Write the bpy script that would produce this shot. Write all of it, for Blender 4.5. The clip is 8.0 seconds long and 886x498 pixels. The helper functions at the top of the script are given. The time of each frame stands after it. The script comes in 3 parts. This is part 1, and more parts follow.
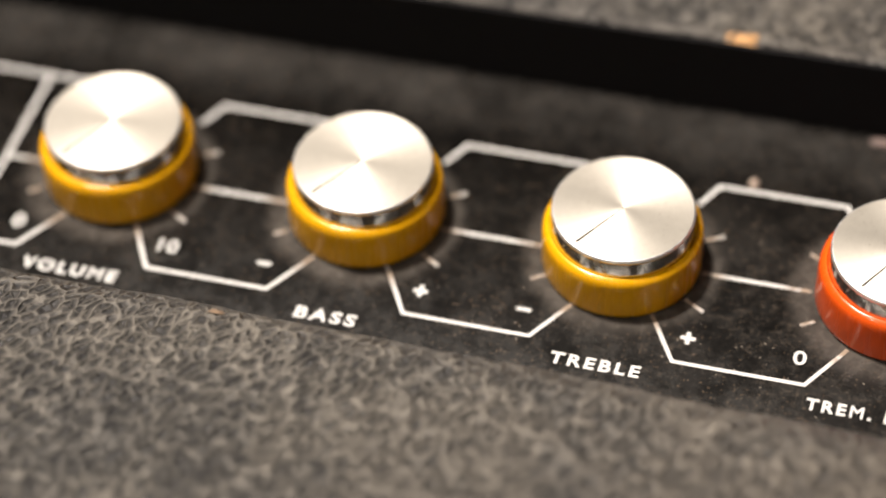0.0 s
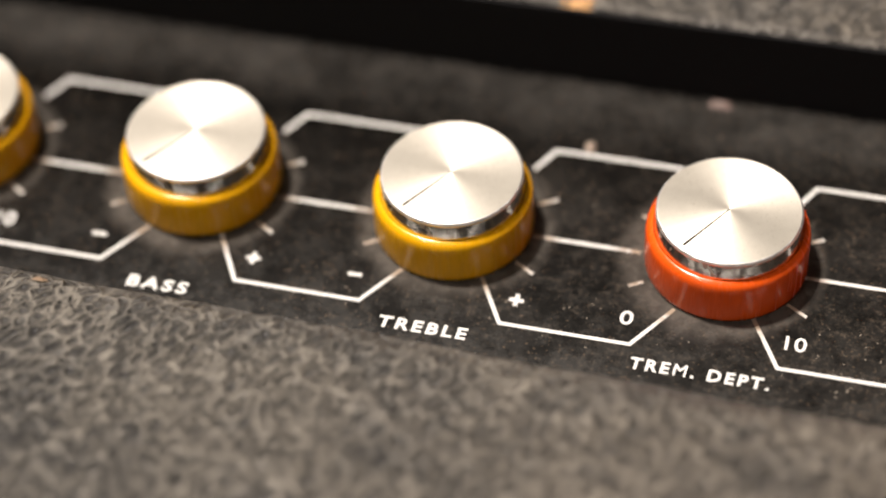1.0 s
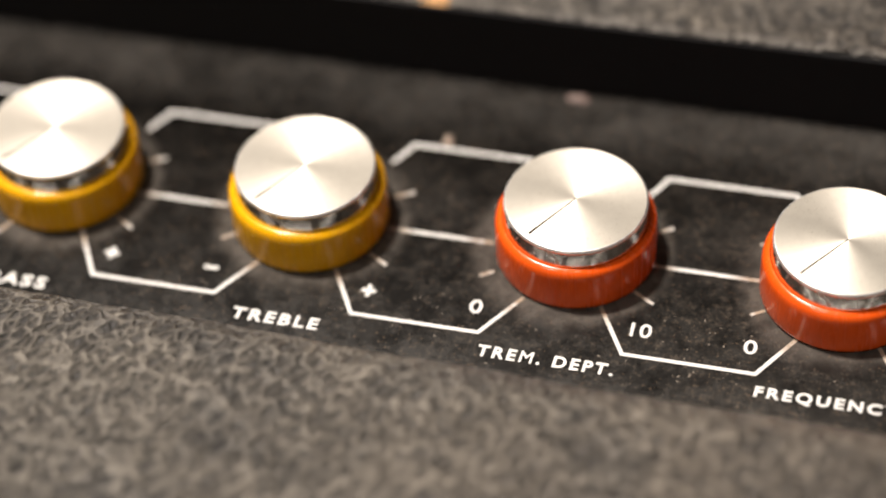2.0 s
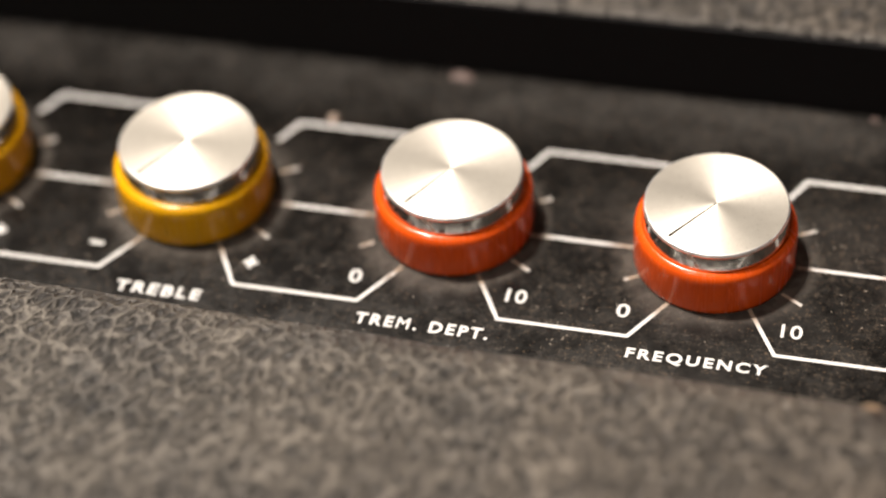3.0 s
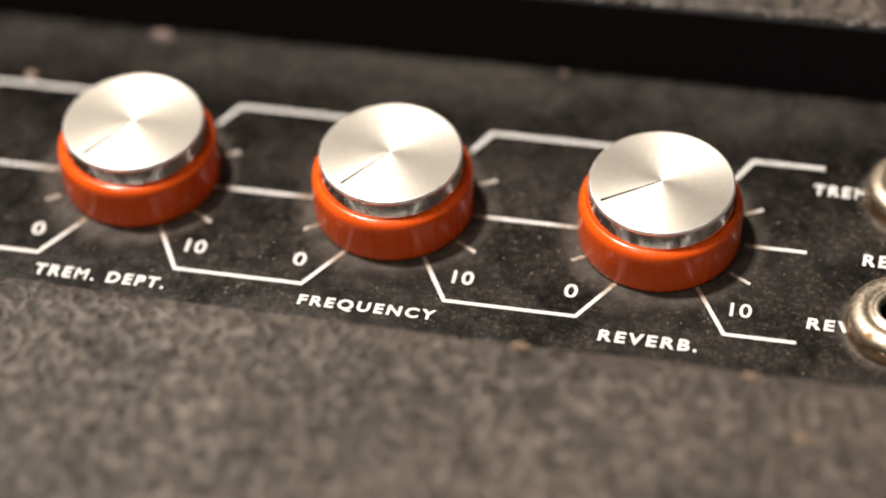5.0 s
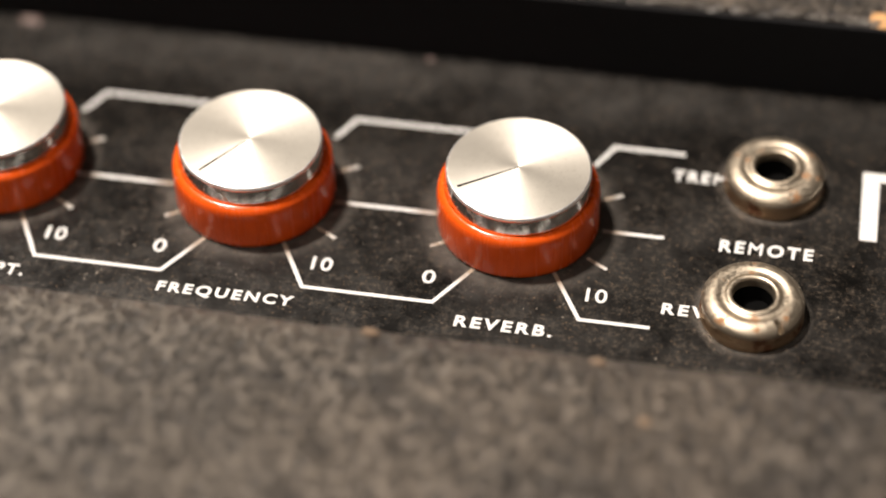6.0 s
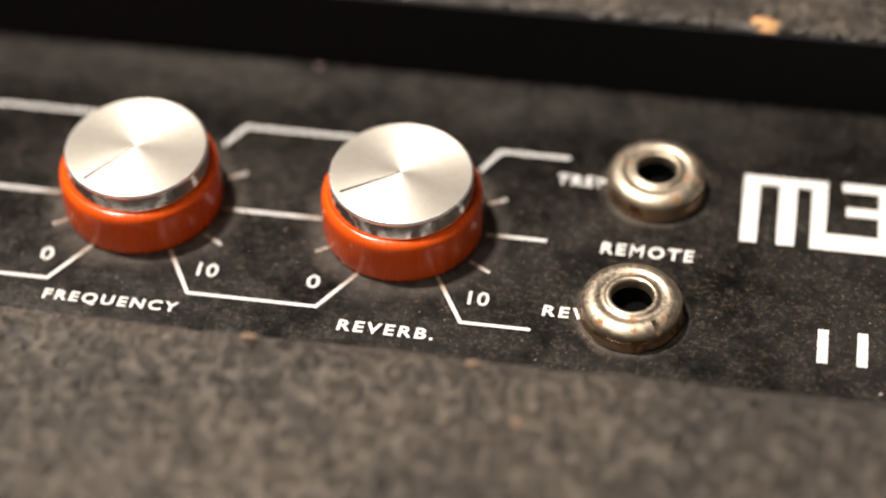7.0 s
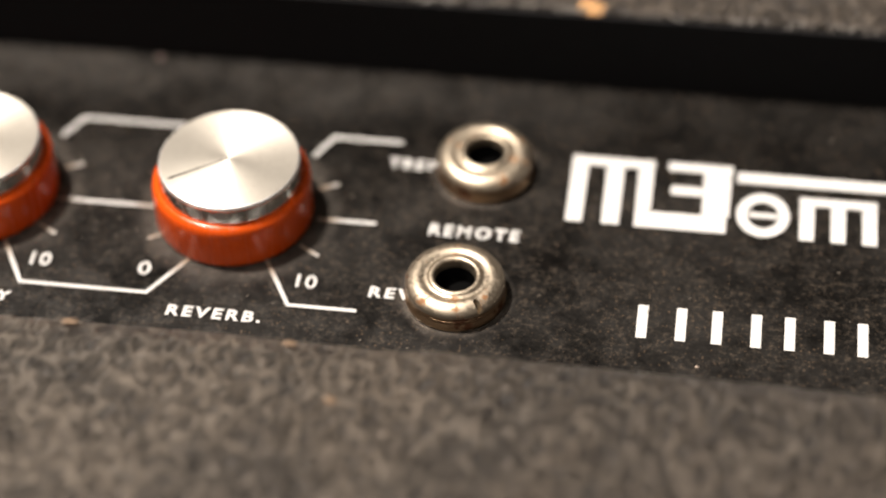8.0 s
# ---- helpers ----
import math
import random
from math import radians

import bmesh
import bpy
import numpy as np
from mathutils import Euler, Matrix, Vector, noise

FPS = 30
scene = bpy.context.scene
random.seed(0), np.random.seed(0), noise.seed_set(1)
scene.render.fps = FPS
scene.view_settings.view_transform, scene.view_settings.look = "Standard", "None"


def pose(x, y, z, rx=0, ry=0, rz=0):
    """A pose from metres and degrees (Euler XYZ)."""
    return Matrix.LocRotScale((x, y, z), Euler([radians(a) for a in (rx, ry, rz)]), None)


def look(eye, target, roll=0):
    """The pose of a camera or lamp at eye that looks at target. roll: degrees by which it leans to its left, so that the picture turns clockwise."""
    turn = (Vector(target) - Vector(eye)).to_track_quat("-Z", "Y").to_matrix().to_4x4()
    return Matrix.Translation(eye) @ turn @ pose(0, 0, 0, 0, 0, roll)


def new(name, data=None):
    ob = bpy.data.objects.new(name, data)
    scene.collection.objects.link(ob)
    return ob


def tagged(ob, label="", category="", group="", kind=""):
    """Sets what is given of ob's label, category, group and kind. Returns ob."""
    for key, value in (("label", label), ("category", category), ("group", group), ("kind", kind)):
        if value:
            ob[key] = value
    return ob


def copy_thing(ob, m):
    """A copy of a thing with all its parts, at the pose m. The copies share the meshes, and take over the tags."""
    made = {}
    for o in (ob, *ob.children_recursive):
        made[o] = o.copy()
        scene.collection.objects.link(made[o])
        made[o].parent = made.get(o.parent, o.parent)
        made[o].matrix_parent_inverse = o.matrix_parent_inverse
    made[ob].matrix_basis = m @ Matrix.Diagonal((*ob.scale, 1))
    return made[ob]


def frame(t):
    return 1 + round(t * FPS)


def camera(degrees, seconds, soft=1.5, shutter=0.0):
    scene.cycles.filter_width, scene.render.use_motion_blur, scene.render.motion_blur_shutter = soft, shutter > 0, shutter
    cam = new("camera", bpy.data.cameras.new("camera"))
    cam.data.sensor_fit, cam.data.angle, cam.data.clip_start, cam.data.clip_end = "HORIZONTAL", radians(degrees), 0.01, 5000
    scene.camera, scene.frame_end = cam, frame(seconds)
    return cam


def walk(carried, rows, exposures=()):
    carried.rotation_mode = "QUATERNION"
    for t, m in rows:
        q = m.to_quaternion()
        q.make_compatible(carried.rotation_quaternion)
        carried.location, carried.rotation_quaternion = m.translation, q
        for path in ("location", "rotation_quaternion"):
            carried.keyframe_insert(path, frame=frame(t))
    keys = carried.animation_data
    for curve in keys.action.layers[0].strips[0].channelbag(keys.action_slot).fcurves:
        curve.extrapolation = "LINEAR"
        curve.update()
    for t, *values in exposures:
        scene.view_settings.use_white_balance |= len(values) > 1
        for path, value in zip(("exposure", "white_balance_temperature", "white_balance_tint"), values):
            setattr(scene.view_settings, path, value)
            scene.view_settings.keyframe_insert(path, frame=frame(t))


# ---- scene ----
P = 0.045          # pitch of the knobs
Z0 = 0.62          # height of the control panel over the floor
cam = camera(22.599, 8.0, soft=2.0)
cam.data.dof.use_dof = True
cam.data.dof.focus_distance = 0.354
cam.data.dof.aperture_fstop = 4.6
PATH = [
    (0.0, 0.13194, -0.24508, 0.89913, 41.856, 1.855, 14.615),
    (0.5, 0.14641, -0.24559, 0.89798, 42.086, 2.133, 14.622),
    (1.0, 0.16147, -0.24334, 0.89455, 41.951, 2.565, 14.106),
    (1.5, 0.17194, -0.24104, 0.89315, 42.254, 2.605, 13.759),
    (2.0, 0.18593, -0.24517, 0.89358, 42.570, 2.856, 13.556),
    (2.2, 0.19293, -0.24938, 0.89373, 43.026, 3.088, 13.535),
    (3.3, 0.21007, -0.25474, 0.88741, 43.749, 2.915, 12.399),
    (3.5, 0.21458, -0.25185, 0.88758, 43.546, 2.797, 12.175),
    (4.0, 0.22479, -0.25089, 0.88586, 43.436, 2.263, 11.565),
    (4.5, 0.23273, -0.25545, 0.88580, 43.684, 1.897, 11.072),
    (4.7, 0.23862, -0.25693, 0.88451, 43.974, 1.937, 11.002),
    (5.8, 0.25946, -0.25321, 0.88095, 43.748, 1.235, 10.598),
    (6.0, 0.26215, -0.25377, 0.88347, 43.474, 1.154, 10.078),
    (6.5, 0.27231, -0.25533, 0.88368, 43.586, 1.233, 9.409),
    (7.0, 0.27619, -0.25447, 0.88539, 43.678, 0.958, 9.069),
    (7.5, 0.28639, -0.25670, 0.88613, 43.871, 1.073, 8.616),
    (8.0, 0.30113, -0.25697, 0.88709, 43.667, 1.238, 7.841),
]
walk(cam, [(r[0], pose(*r[1:])) for r in PATH])

# ---- light ----
world = bpy.data.worlds.new("room_air")
scene.world = world
world.use_nodes = True
world.node_tree.nodes["Background"].inputs[0].default_value = (0.02, 0.018, 0.016, 1)
world.node_tree.nodes["Background"].inputs[1].default_value = 0.3
scene.view_settings.exposure = 0.25


def lamp(name, eye, target, watts, size, colour):
    data = bpy.data.lights.new(name, "AREA")
    data.shape, data.size, data.energy, data.color = "DISK", size, watts, colour
    ob = new(name, data)
    ob.matrix_world = look(eye, target)
    return ob


AIM = (0.15, 0.0, Z0)
WARM = (1.0, 0.888, 0.78)
lamp("ceiling_lamp", (-0.64, 0.22, 3.05), AIM, 120, 0.28, WARM)
lamp("ceiling_spot", (-0.85, -1.70, 3.05), AIM, 17, 0.20, WARM)
lamp("ceiling_spot", (0.45, -1.55, 3.05), AIM, 4.5, 0.15, WARM)
lamp("ceiling_spot", (1.80, -1.30, 3.05), AIM, 1.5, 0.15, WARM)


# ---- materials ----
def material(name):
    mat = bpy.data.materials.new(name)
    mat.use_nodes = True
    tree = mat.node_tree
    return mat, tree, tree.nodes["Principled BSDF"]


def node(tree, kind, values=(), **settings):
    """A node with some of its inputs filled: numbers, colours or sockets."""
    n = tree.nodes.new(kind)
    for key, value in settings.items():
        setattr(n, key, value)
    for key, value in dict(values).items():
        if isinstance(value, bpy.types.NodeSocket):
            tree.links.new(value, n.inputs[key])
        else:
            n.inputs[key].default_value = value
    return n


def maths(tree, op, a, b=0.0, c=0.0, clamp=False):
    return node(tree, "ShaderNodeMath", {0: a, 1: b, 2: c}, operation=op, use_clamp=clamp).outputs[0]


def ramp(tree, x, lo, hi, a=0.0, b=1.0):
    n = node(tree, "ShaderNodeMapRange", {"Value": x, "From Min": lo, "From Max": hi, "To Min": a, "To Max": b}, interpolation_type="SMOOTHSTEP")
    return n.outputs[0]


def mix(tree, f, a, b):
    n = node(tree, "ShaderNodeMix", {0: f, 6: a, 7: b}, data_type="RGBA")
    return n.outputs[2]


def place(tree, scale=(1, 1, 1), turn=0.0):
    geo = node(tree, "ShaderNodeNewGeometry")
    return node(tree, "ShaderNodeMapping", {"Vector": geo.outputs["Position"], "Scale": scale, "Rotation": (0, 0, turn)}).outputs[0]


def inside(tree, scale=(1, 1, 1)):
    co = node(tree, "ShaderNodeTexCoord")
    return node(tree, "ShaderNodeMapping", {"Vector": co.outputs["Object"], "Scale": scale}).outputs[0]


def noise_of(tree, vec, scale, detail=4.0, rough=0.55, distort=0.0):
    return node(tree, "ShaderNodeTexNoise", {"Vector": vec, "Scale": scale, "Detail": detail, "Roughness": rough, "Distortion": distort})


def put(tree, bsdf, **values):
    names = {"base": "Base Color", "rough": "Roughness", "metal": "Metallic", "normal": "Normal", "spec": "Specular IOR Level",
             "coat": "Coat Weight", "coat_rough": "Coat Roughness", "aniso": "Anisotropic", "tangent": "Tangent", "turn": "Anisotropic Rotation"}
    for key, value in values.items():
        slot = bsdf.inputs[names[key]]
        if isinstance(value, bpy.types.NodeSocket):
            tree.links.new(value, slot)
        else:
            slot.default_value = value


def bump(tree, height, strength, distance):
    return node(tree, "ShaderNodeBump", {"Height": height, "Strength": strength, "Distance": distance}).outputs[0]


def plain(name, colour, rough=0.5, metal=0.0, grain=200.0, vary=0.15, relief=0.0002, spec=0.5):
    mat, tree, bsdf = material(name)
    n = noise_of(tree, inside(tree), grain, 5.0)
    dark = tuple(c * (1 - vary) for c in colour) + (1,)
    light = tuple(min(1, c * (1 + vary)) for c in colour) + (1,)
    put(tree, bsdf, base=mix(tree, n.outputs[0], dark, light), metal=metal, spec=spec,
        rough=ramp(tree, n.outputs[0], 0.3, 0.7, rough * 0.85, min(1, rough * 1.15)), normal=bump(tree, n.outputs[0], 0.2, relief))
    return mat


def grain(tree, turn, stretch):
    """World place turned about the upright, then squeezed along the turned y."""
    turned = place(tree, (1, 1, 1), turn)
    return node(tree, "ShaderNodeMapping", {"Vector": turned, "Scale": (1.0, stretch, 1.0)}).outputs[0]


def tolex_material():
    """Grained black cloth-backed vinyl: crossing wrinkles with worn, dusty ridges and glossy dark pits."""
    mat, tree, bsdf = material("worn_black_tolex")
    warp = noise_of(tree, place(tree), 420.0, 3.0)
    off = node(tree, "ShaderNodeVectorMath", {0: warp.outputs[1], 1: (0.0009, 0.0009, 0.0009)}, operation="MULTIPLY").outputs[0]

    def cells(turn, stretch, scale):
        bent = node(tree, "ShaderNodeVectorMath", {0: grain(tree, turn, stretch), 1: off}, operation="ADD").outputs[0]
        return node(tree, "ShaderNodeTexVoronoi", {"Vector": bent, "Scale": scale}, feature="DISTANCE_TO_EDGE").outputs[0]

    one, two = cells(0.66, 0.46, 620.0), cells(-0.75, 0.52, 670.0)
    wide = noise_of(tree, place(tree), 38.0, 4.0, 0.6).outputs[0]
    mid = noise_of(tree, place(tree), 300.0, 5.0, 0.6).outputs[0]
    tooth = noise_of(tree, place(tree), 1100.0, 4.0, 0.65).outputs[0]
    ridge = maths(tree, "MAXIMUM", ramp(tree, one, 0.0, 0.30, 1.0, 0.0), maths(tree, "MULTIPLY", ramp(tree, two, 0.0, 0.16, 1.0, 0.0), 0.6))
    crest = maths(tree, "MAXIMUM", ramp(tree, one, 0.0, 0.085, 1.0, 0.0), maths(tree, "MULTIPLY", ramp(tree, two, 0.0, 0.075, 1.0, 0.0), ramp(tree, wide, 0.40, 0.60, 0.2, 0.9)))
    height = maths(tree, "MULTIPLY_ADD", tooth, 0.5, maths(tree, "MULTIPLY_ADD", mid, 0.9, ridge))
    x, y, _ = node(tree, "ShaderNodeSeparateXYZ", {0: place(tree)}).outputs
    # the stretch of front rail coloured paler to balance brightness, over some brown wear
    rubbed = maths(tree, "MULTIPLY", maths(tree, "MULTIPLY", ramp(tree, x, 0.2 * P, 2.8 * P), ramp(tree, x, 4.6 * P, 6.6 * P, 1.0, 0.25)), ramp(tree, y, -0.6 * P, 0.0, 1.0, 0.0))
    brown = ramp(tree, x, 1.5 * P, 6.0 * P)
    base = mix(tree, ramp(tree, maths(tree, "MULTIPLY_ADD", tooth, 0.6, mid), 0.50, 1.10), mix(tree, brown, (0.056, 0.055, 0.055, 1), (0.046, 0.041, 0.037, 1)), mix(tree, brown, (0.112, 0.106, 0.100, 1), (0.092, 0.079, 0.067, 1)))
    base = mix(tree, ramp(tree, wide, 0.40, 0.70, 0.0, 0.40), base, mix(tree, brown, (0.112, 0.104, 0.094, 1), (0.096, 0.077, 0.061, 1)))
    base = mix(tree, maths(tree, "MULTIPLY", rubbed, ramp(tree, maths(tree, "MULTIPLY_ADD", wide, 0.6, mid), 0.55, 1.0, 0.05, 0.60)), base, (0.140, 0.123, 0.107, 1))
    # pits coloured darker in place of the self-shadow that bump doesn't cast
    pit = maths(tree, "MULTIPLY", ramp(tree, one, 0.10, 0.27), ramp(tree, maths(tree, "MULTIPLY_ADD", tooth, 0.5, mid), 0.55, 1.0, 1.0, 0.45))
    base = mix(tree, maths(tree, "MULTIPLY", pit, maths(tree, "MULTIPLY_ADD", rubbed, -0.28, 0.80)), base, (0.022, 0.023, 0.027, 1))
    worn = maths(tree, "MULTIPLY", crest, ramp(tree, maths(tree, "MULTIPLY_ADD", mid, 0.9, wide), 0.70, 1.10, 0.22, 0.68))
    worn = maths(tree, "MULTIPLY", worn, ramp(tree, x, 5.0 * P, 7.0 * P, 1.0, 0.45))
    base = mix(tree, worn, base, mix(tree, brown, (0.240, 0.218, 0.184, 1), (0.190, 0.152, 0.116, 1)))
    # the rim highlight on the back rail's frayed lip is painted in pale colour
    lip = maths(tree, "MULTIPLY", ramp(tree, y, 0.890 * P, 0.925 * P, 1.0, 0.0), ramp(tree, y, 0.0, 0.5 * P))
    base = mix(tree, maths(tree, "MULTIPLY", lip, ramp(tree, mid, 0.35, 0.62, 0.1, 0.8)), base, (0.250, 0.232, 0.215, 1))
    rough = maths(tree, "MULTIPLY_ADD", worn, 0.18, ramp(tree, mid, 0.3, 0.7, 0.34, 0.50))
    put(tree, bsdf, base=base, rough=rough, spec=0.5, normal=bump(tree, height, 1.0, 0.0011))
    return mat


def panel_material():
    """Black lacquer with dust, specks and grey rings of dust round the knobs."""
    mat, tree, bsdf = material("dusty_black_lacquer")
    vec = place(tree)
    x, y, _ = node(tree, "ShaderNodeSeparateXYZ", {0: vec}).outputs
    wide = noise_of(tree, vec, 45.0, 5.0, 0.6).outputs[0]
    fine = noise_of(tree, vec, 900.0, 3.0, 0.6).outputs[0]
    mid = noise_of(tree, vec, 220.0, 6.0, 0.7).outputs[0]
    shake = node(tree, "ShaderNodeVectorMath", {0: noise_of(tree, vec, 1400.0, 2.0).outputs[1], 1: (0.0009, 0.0009, 0.0)}, operation="MULTIPLY").outputs[0]
    loose = node(tree, "ShaderNodeVectorMath", {0: vec, 1: shake}, operation="ADD").outputs[0]
    dots = node(tree, "ShaderNodeTexVoronoi", {"Vector": loose, "Scale": 1500.0, "Randomness": 1.0}, feature="F1")
    pick = node(tree, "ShaderNodeSeparateColor", {0: dots.outputs["Color"]}).outputs
    speck = maths(tree, "MULTIPLY", ramp(tree, dots.outputs["Distance"], 0.05, 0.42, 1.0, 0.0), ramp(tree, pick[0], 0.55, 0.95))
    speck = maths(tree, "MULTIPLY", speck, ramp(tree, wide, 0.35, 0.65, 0.25, 1.0))
    crumbs = node(tree, "ShaderNodeTexVoronoi", {"Vector": loose, "Scale": 620.0, "Randomness": 1.0}, feature="F1")
    pick_c = node(tree, "ShaderNodeSeparateColor", {0: crumbs.outputs["Color"]}).outputs
    crumb = maths(tree, "MULTIPLY", ramp(tree, crumbs.outputs["Distance"], 0.04, 0.20, 1.0, 0.0), ramp(tree, pick_c[1], 0.88, 1.0))
    # distance to the nearest knob
    near = maths(tree, "MULTIPLY", maths(tree, "MINIMUM", maths(tree, "MAXIMUM", maths(tree, "ROUND", maths(tree, "DIVIDE", x, P)), 0.0), 5.0), P)
    dx = maths(tree, "SUBTRACT", x, near)
    far = maths(tree, "SQRT", maths(tree, "ADD", maths(tree, "MULTIPLY", dx, dx), maths(tree, "MULTIPLY", y, y)))
    ring = maths(tree, "MULTIPLY", ramp(tree, far, 0.32 * P, 0.41 * P, 1.0, 0.0), ramp(tree, mid, 0.25, 0.7, 0.3, 1.0))
    for jx, jy in ((5.868, -0.335), (5.897, 0.316)):
        away = node(tree, "ShaderNodeVectorMath", {0: vec, 1: (jx * P, jy * P, Z0)}, operation="DISTANCE").outputs["Value"]
        ring = maths(tree, "MAXIMUM", ring, maths(tree, "MULTIPLY", ramp(tree, away, 0.185 * P, 0.225 * P, 1.0, 0.0), ramp(tree, mid, 0.30, 0.6, 0.2, 1.0)))
    # the film greys towards the back edge, less so at the right
    strip = ramp(tree, y, 0.40 * P, 0.74 * P)
    settled = maths(tree, "MULTIPLY", ramp(tree, x, 0.8 * P, 4.6 * P, 0.35, 1.0), ramp(tree, y, 0.05 * P, 0.6 * P, 1.0, 0.45))
    blotch = maths(tree, "MULTIPLY_ADD", fine, 0.35, maths(tree, "MULTIPLY_ADD", mid, 0.5, wide))
    film = maths(tree, "MULTIPLY", ramp(tree, blotch, 0.60, 1.25), maths(tree, "MULTIPLY_ADD", settled, 0.56, maths(tree, "MULTIPLY_ADD", maths(tree, "MULTIPLY", strip, ramp(tree, x, 4.8 * P, 6.8 * P, 1.0, 0.25)), 0.74, -0.13)), clamp=True)
    base = mix(tree, film, (0.0035, 0.0033, 0.0031, 1), (0.055, 0.052, 0.049, 1))
    base = mix(tree, maths(tree, "MULTIPLY", ring, 0.70), base, (0.105, 0.094, 0.084, 1))
    base = mix(tree, maths(tree, "MULTIPLY", speck, 0.75), base, (0.15, 0.105, 0.07, 1))
    rust = maths(tree, "MULTIPLY", ramp(tree, noise_of(tree, vec, 1000.0, 5.0, 0.75).outputs[0], 0.46, 0.74), ramp(tree, mid, 0.38, 0.60))
    rust = maths(tree, "MULTIPLY", rust, settled)
    base = mix(tree, rust, base, (0.080, 0.064, 0.050, 1))
    base = mix(tree, maths(tree, "MULTIPLY", crumb, 0.65), base, mix(tree, pick_c[2], (0.16, 0.09, 0.05, 1), (0.22, 0.20, 0.18, 1)))
    put(tree, bsdf, base=base, rough=ramp(tree, mid, 0.3, 0.7, 0.20, 0.32), spec=0.26, normal=bump(tree, fine, 0.10, 0.0001))
    return mat


def print_material():
    """White silk-screen ink, rubbed brown in places, most of all near the knobs."""
    mat, tree, bsdf = material("white_printed_ink")
    vec = place(tree)
    x, y, _ = node(tree, "ShaderNodeSeparateXYZ", {0: vec}).outputs
    near = maths(tree, "MULTIPLY", maths(tree, "MINIMUM", maths(tree, "MAXIMUM", maths(tree, "ROUND", maths(tree, "DIVIDE", x, P)), 0.0), 5.0), P)
    dx = maths(tree, "SUBTRACT", x, near)
    far = maths(tree, "SQRT", maths(tree, "ADD", maths(tree, "MULTIPLY", dx, dx), maths(tree, "MULTIPLY", y, y)))
    n = noise_of(tree, vec, 420.0, 5.0, 0.65).outputs[0]
    rub = maths(tree, "MULTIPLY", ramp(tree, far, 0.33 * P, 0.43 * P, 1.0, 0.0), ramp(tree, n, 0.28, 0.50), clamp=True)
    chips = ramp(tree, n, 0.64, 0.74, 0.0, 0.6)
    base = mix(tree, n, (0.60, 0.60, 0.60, 1), (0.76, 0.76, 0.755, 1))
    base = mix(tree, maths(tree, "MAXIMUM", maths(tree, "MULTIPLY", rub, 0.85), chips), base, (0.23, 0.15, 0.085, 1))
    put(tree, bsdf, base=base, rough=0.5, spec=0.3)
    return mat


def plastic_material(name, deep, bright):
    mat, tree, bsdf = material(name)
    vec = inside(tree)
    n = noise_of(tree, vec, 120.0, 5.0).outputs[0]
    scratch = noise_of(tree, inside(tree, (900, 900, 60)), 1.0, 3.0).outputs[0]
    base = mix(tree, n, deep + (1,), bright + (1,))
    put(tree, bsdf, base=base, rough=ramp(tree, scratch, 0.35, 0.75, 0.20, 0.32), spec=0.50, normal=bump(tree, scratch, 0.06, 0.0001))
    return mat


def brushed_material():
    """Aluminium turned on a lathe: its gloss spreads across the grooves, with handling marks."""
    mat, tree, bsdf = material("turned_aluminium_face")
    vec = inside(tree)
    n = noise_of(tree, vec, 700.0, 6.0, 0.7).outputs[0]
    spots = ramp(tree, noise_of(tree, vec, 1900.0, 3.0, 0.7).outputs[0], 0.58, 0.72)
    smear = noise_of(tree, vec, 130.0, 4.0, 0.6).outputs[0]
    x, y, _ = node(tree, "ShaderNodeSeparateXYZ", {0: vec}).outputs
    far = maths(tree, "SQRT", maths(tree, "ADD", maths(tree, "MULTIPLY", x, x), maths(tree, "MULTIPLY", y, y)))
    groove = node(tree, "ShaderNodeTexNoise", {"W": maths(tree, "MULTIPLY", far, 9000.0), "Scale": 1.0, "Detail": 3.0}, noise_dimensions="1D").outputs[0]
    around = node(tree, "ShaderNodeTangent", {}, direction_type="RADIAL", axis="Z").outputs[0]
    base = mix(tree, n, (0.74, 0.705, 0.64, 1), (0.86, 0.83, 0.765, 1))
    base = mix(tree, maths(tree, "MULTIPLY", spots, ramp(tree, smear, 0.40, 0.62, 0.20, 0.65)), base, (0.52, 0.48, 0.41, 1))
    rough = maths(tree, "ADD", ramp(tree, groove, 0.3, 0.7, -0.03, 0.03), ramp(tree, smear, 0.3, 0.7, 0.66, 0.73))
    put(tree, bsdf, base=base, metal=1.0, rough=rough, aniso=0.70, turn=0.25, tangent=around)
    return mat


def metal_material(name, colour, rust, rough, amount, stretch=(1, 1, 1), relief=0.08):
    mat, tree, bsdf = material(name)
    n = noise_of(tree, inside(tree), 330.0, 5.0, 0.65).outputs[0]
    f = noise_of(tree, inside(tree, stretch), 1600.0, 3.0).outputs[0]
    m = ramp(tree, n, 0.62 - amount, 0.72 - amount)
    put(tree, bsdf, base=mix(tree, m, colour + (1,), rust + (1,)), metal=ramp(tree, m, 0.0, 1.0, 1.0, 0.75),
        rough=maths(tree, "MULTIPLY_ADD", m, 0.22, ramp(tree, f, 0.3, 0.7, rough * 0.8, rough * 1.25)), normal=bump(tree, f, relief, 0.0001))
    return mat


